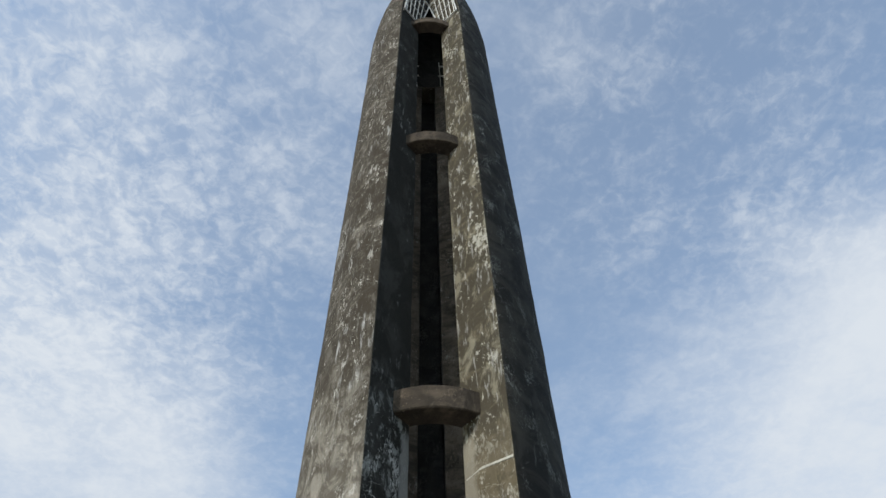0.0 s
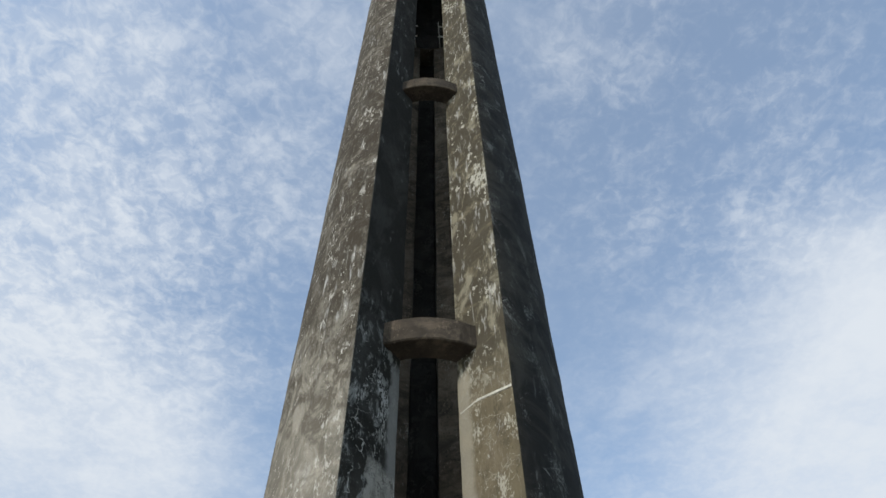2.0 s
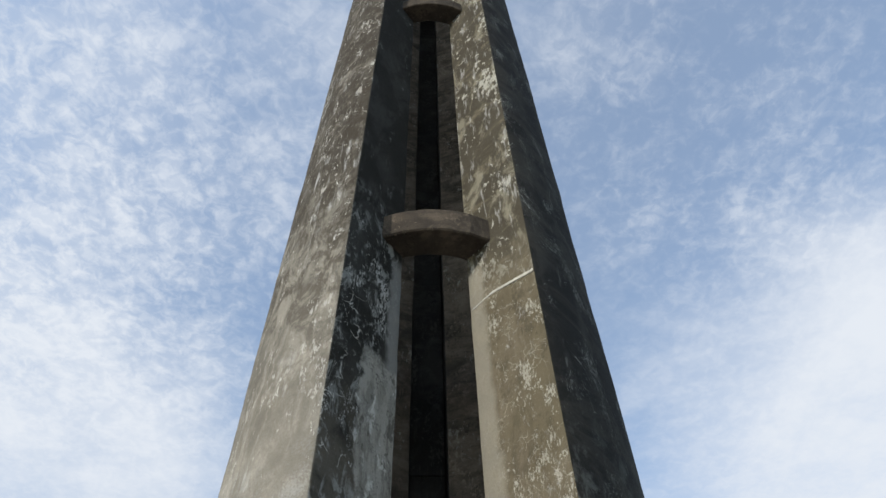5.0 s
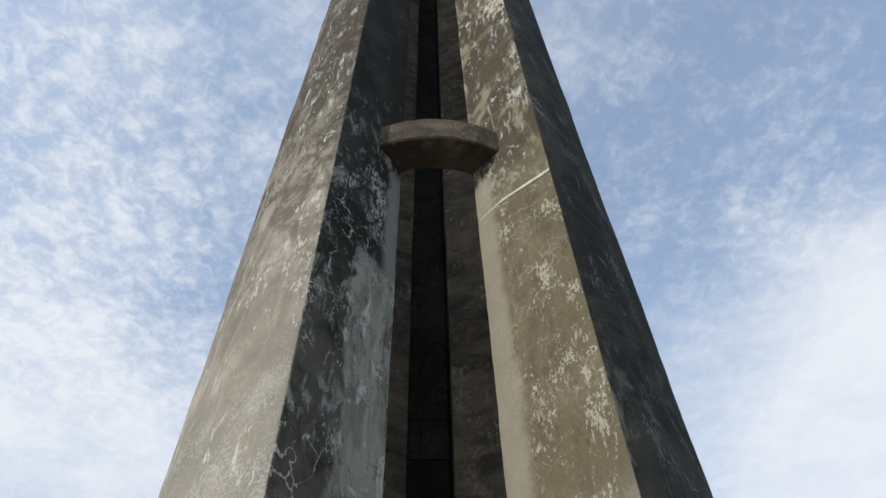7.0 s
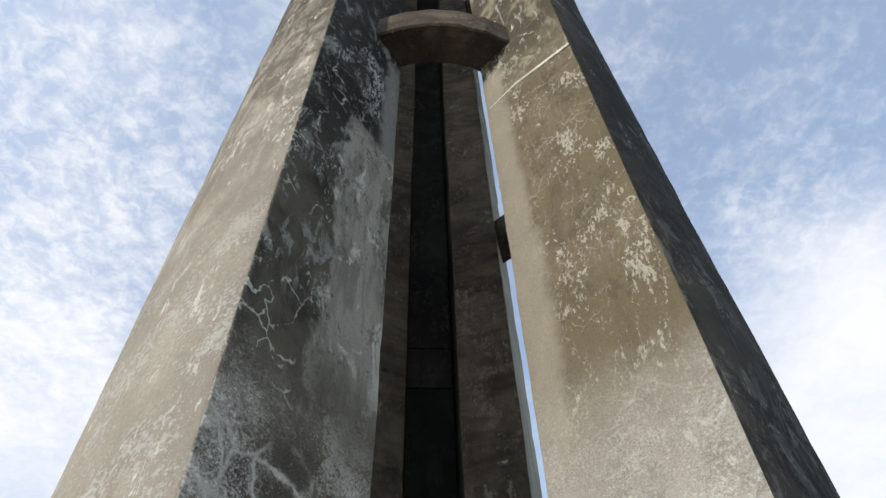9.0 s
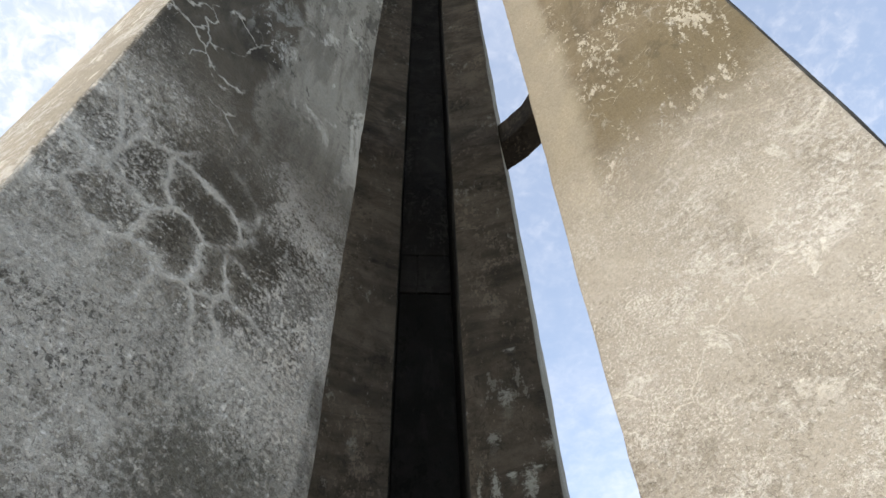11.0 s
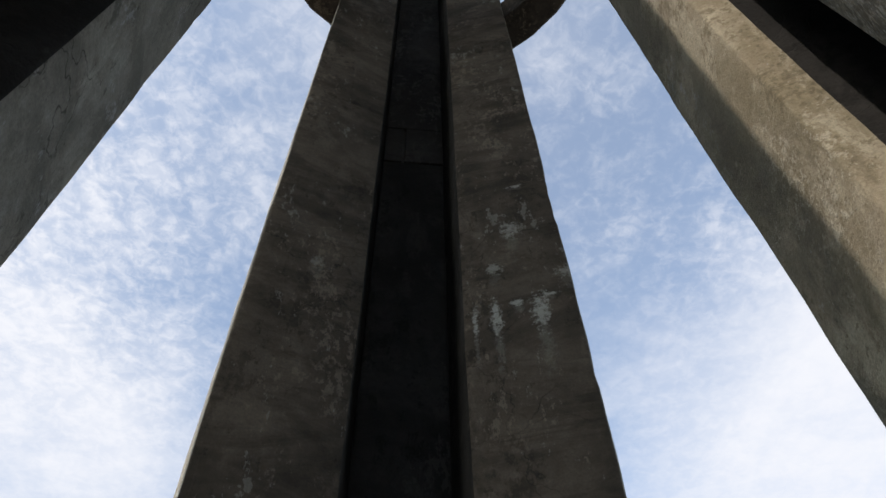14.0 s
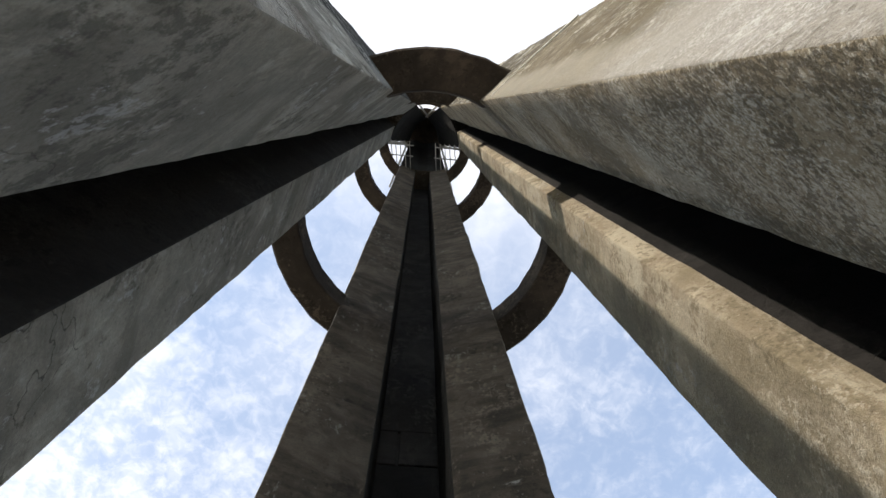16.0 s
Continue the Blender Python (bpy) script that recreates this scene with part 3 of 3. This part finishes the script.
def grille(degrees, side, parent):
    """A steel lattice that stands just off the flank of a pillar's head."""
    def at(k, z):
        u = crown_inner(z) * (1 - k) + (ogive(z) / R_OUT * U_OUT - 0.10) * k
        return (u, side * (side_v(u) + 0.10), z)
    z0, z1 = Z_BEND + 0.08, 38.2
    bm = bmesh.new()
    for a, b in (((0, z0), (1, z0)), ((1, z0), (1, z1)), ((0, z1), (1, z1)), ((0, z0), (0, z1))):
        bar(bm, at(*a), at(*b), 0.06)
    for k in (0, 1):
        x, y, z = at(k, z0)
        bar(bm, (x, y, z), (x, y - side * 0.12, z), 0.04)
        x, y, z = at(k, z1)
        bar(bm, (x, y, z), (x, y - side * 0.12, z), 0.04)
    frame_ob = part("grille_panel", bm, PAINTED_BAR, parent, "white-painted steel lattice panel")
    frame_ob.rotation_euler.z = radians(degrees)
    for k in range(1, 6):
        bm = bmesh.new()
        bar(bm, at((k - 0.6) / 5, z0), at(min((k + 0.3) / 5, 1.0), z1), 0.034)
        part("bar", bm, PAINTED_BAR, frame_ob)
    for k in (1, 2):
        bm = bmesh.new()
        z = z0 + (z1 - z0) * k / 3
        bar(bm, at(0, z), at(1, z + 0.4), 0.03)
        part("bar", bm, PAINTED_BAR, frame_ob)


def ring_arc(z0, z1, r0, r1, a0, a1, parent, label, grow=(0.0, 0.0), sides=5):
    """One polygonal stretch of a ring beam between two pillars, let into their flanks."""
    bm = bmesh.new()
    sec = [(r0, z0 + 0.02), (r0 + 0.02, z0), (r1 - 0.025, z0), (r1, z0 + 0.025), (r1, z1 - 0.025), (r1 - 0.025, z1), (r0 + 0.02, z1), (r0, z1 - 0.02)]
    rows = []
    fine = sides * 4
    for k in range(fine + 1):
        s = k / fine * sides
        i = min(int(s), sides - 1)
        f = s - i
        pa, pb = [radians(a0 + (a1 - a0) * j / sides) for j in (i, i + 1)]
        c, d = math.cos(pa) * (1 - f) + math.cos(pb) * f, math.sin(pa) * (1 - f) + math.sin(pb) * f
        row = []
        for r, z in sec:
            r += (grow[0] + (grow[1] - grow[0]) * k / fine) * (1.0 if r > 1.7 else 0.6)
            q = Vector((r * c, r * d, z))
            row.append(bm.verts.new(q + Vector((noise.noise(q * 4), noise.noise(q * 4 + Vector((9, 0, 0))), noise.noise(q * 5))) * 0.012))
        rows.append(row)
    n = len(sec)
    for p, q in zip(rows, rows[1:]):
        for i in range(n):
            bm.faces.new((p[i], q[i], q[(i + 1) % n], p[(i + 1) % n]))
    bm.faces.new(rows[0]), bm.faces.new(rows[-1][::-1])
    bmesh.ops.recalc_face_normals(bm, faces=bm.faces)
    return part("ring_beam", bm, RING, parent, label)


tower = tagged(new("monument_tower"), "tall weathered concrete tower of three upright pillars tied by rings", "monument")
ANGLES = (212.0, 329.5, 90.0)
pillar(ANGLES[0], (L_OUT, L_SIDE, L_SIDE, L_IN, SLOT, SLOT, SLOT), 1, tower, "grey concrete pillar, flank darkened as shade and by growth, with limed cracks")
pillar(ANGLES[1], (R_OUT_FACE, R_SIDE, R_SIDE, R_IN, DEEP_SHADE, DEEP_SHADE, R_IN), 2, tower, "olive-stained sandy concrete pillar with a long slot inside", 0.022)
pillar(ANGLES[2], (B_OUT, B_OUT, B_OUT, B_IN, INFILL, INFILL, INFILL), 3, tower, "brown-black concrete pillar, inner face and slot darkened as shade, with white drips")
# The inner sides of the heads take the slots' shade tone.
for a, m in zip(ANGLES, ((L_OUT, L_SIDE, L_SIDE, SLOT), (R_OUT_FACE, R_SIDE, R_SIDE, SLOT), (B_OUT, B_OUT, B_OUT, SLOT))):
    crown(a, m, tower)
    for side in (-1, 1):
        grille(a, side, tower)
REACH = 33.5                        # degrees from a pillar's middle at which an arc is let into its flank
for z, slim in ((10.68, 0.13), (21.58, 0.065), (32.85, 0.035)):
    for a, b, grow in ((212.0, 329.5, (-0.02, -0.02)), (329.5, 450.0, (0.03 - slim, 0.13 - slim)), (90.0, 212.0, (0.02 - slim, 0.03 - slim))):
        ring_arc(z, z + 0.57, 1.47 if a == ANGLES[0] else 1.57, 1.97, a + REACH, b - REACH, tower, "dark brown concrete ring beam between two pillars", grow)
# flat lattices that lie on the top ring in the two rear openings
for side in (-1, 1):
    bm = bmesh.new()
    for y0, y1, x0, x1 in ((0.30, 0.30, 0.45, 1.70), (0.75, 0.75, 0.45, 1.60)):
        bar(bm, (side * x0, y0, 33.45), (side * x1, y1, 33.45), 0.045)
    lattice = part("grille_panel", bm, PAINTED_BAR, tower, "white-painted steel lattice lying on the top ring")
    for k in range(6):
        x = side * (0.55 + 0.2 * k)
        bm = bmesh.new()
        bar(bm, (x - 0.10, 0.12, 33.48), (x + 0.08, math.sqrt(max(1.78 ** 2 - x * x, 0.25)), 33.48), 0.035)
        part("bar", bm, PAINTED_BAR, lattice)
bm = bmesh.new()
bmesh.ops.create_cone(bm, cap_ends=True, segments=24, radius1=ogive(Z_TOP) + 0.05, radius2=0.3, depth=1.2, matrix=Matrix.Translation((0, 0, Z_TOP + 0.55)))
part("cap", bm, RING, tower, "dark concrete cap closing the tower")

# a ragged seam of mortar across the sunlit flank
bm = bmesh.new()
rows = []
for k in range(91):
    f = k / 90
    u = 1.185 + (2.235 - 1.185) * f
    z = 9.45 + 0.05 * min(f / 0.35, 1.0) - 0.16 * max(f - 0.35, 0.0) / 0.65 + 0.018 * noise.noise(Vector((k * 0.5, 0, 5)))
    h = (0.022 if f < 0.3 else 0.045) * (1 + 0.6 * noise.noise(Vector((k * 0.45, 3, 1))))
    v = -side_v(u)
    rows.append([bm.verts.new((u, v + a, z + b)) for a, b in ((0.03, -h), (-0.012, -h * 0.7), (-0.015 - 0.006 * noise.noise(Vector((k * 0.8, 1, 7))), h * 0.3), (0.03, h))])
for p, q in zip(rows, rows[1:]):
    for i in range(3):
        bm.faces.new((p[i], p[i + 1], q[i + 1], q[i]))
LIME = outer_face("lime_mortar", (0.56, 0.53, 0.46), (0.3, 0.27, 0.2), 60.0, 51.0)
part("mortar_seam", bm, LIME, tower, "pale ragged seam of lime mortar").rotation_euler.z = radians(ANGLES[1])

# blocks that fill the back of the rear slot, with a few open joints
JOINTS = [0.0, 8.60, 9.34, 16.9]
for k, (a, b) in enumerate(zip(JOINTS, JOINTS[1:])):
    open_low, open_high = (0.010 if j in (8.60, 9.34) else 0.004 for j in (a, b))
    pieces = [(-0.304, 0.095), (0.11, 0.304)] if a == 8.60 else [(-0.304, 0.304)]
    for v0, v1 in pieces:
        bm = bmesh.new()
        bmesh.ops.create_cube(bm, size=1.0)
        tilt = 0.012 * noise.noise(Vector((k * 1.7, v0, 2)))
        for v in bm.verts:
            v.co = Vector((U_BACK - 0.035 + tilt if v.co.x < 0 else U_BACK + 0.02, v1 - 0.004 if v.co.y > 0 else v0 + 0.004, b - open_high if v.co.z > 0 else a + open_low))
        bmesh.ops.bevel(bm, geom=bm.edges[:], offset=0.008, segments=1, affect="EDGES")
        # The lowest block gets the darker slot tone.
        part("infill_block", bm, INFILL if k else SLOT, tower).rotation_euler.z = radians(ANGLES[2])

# ---------------------------------------------------------------- ground
bm = bmesh.new()
bmesh.ops.create_grid(bm, x_segments=40, y_segments=40, size=600)
ground = part("ground", bm, GROUND, None)
tagged(ground, "pale concrete paving round the tower", "ground", "", "structure")
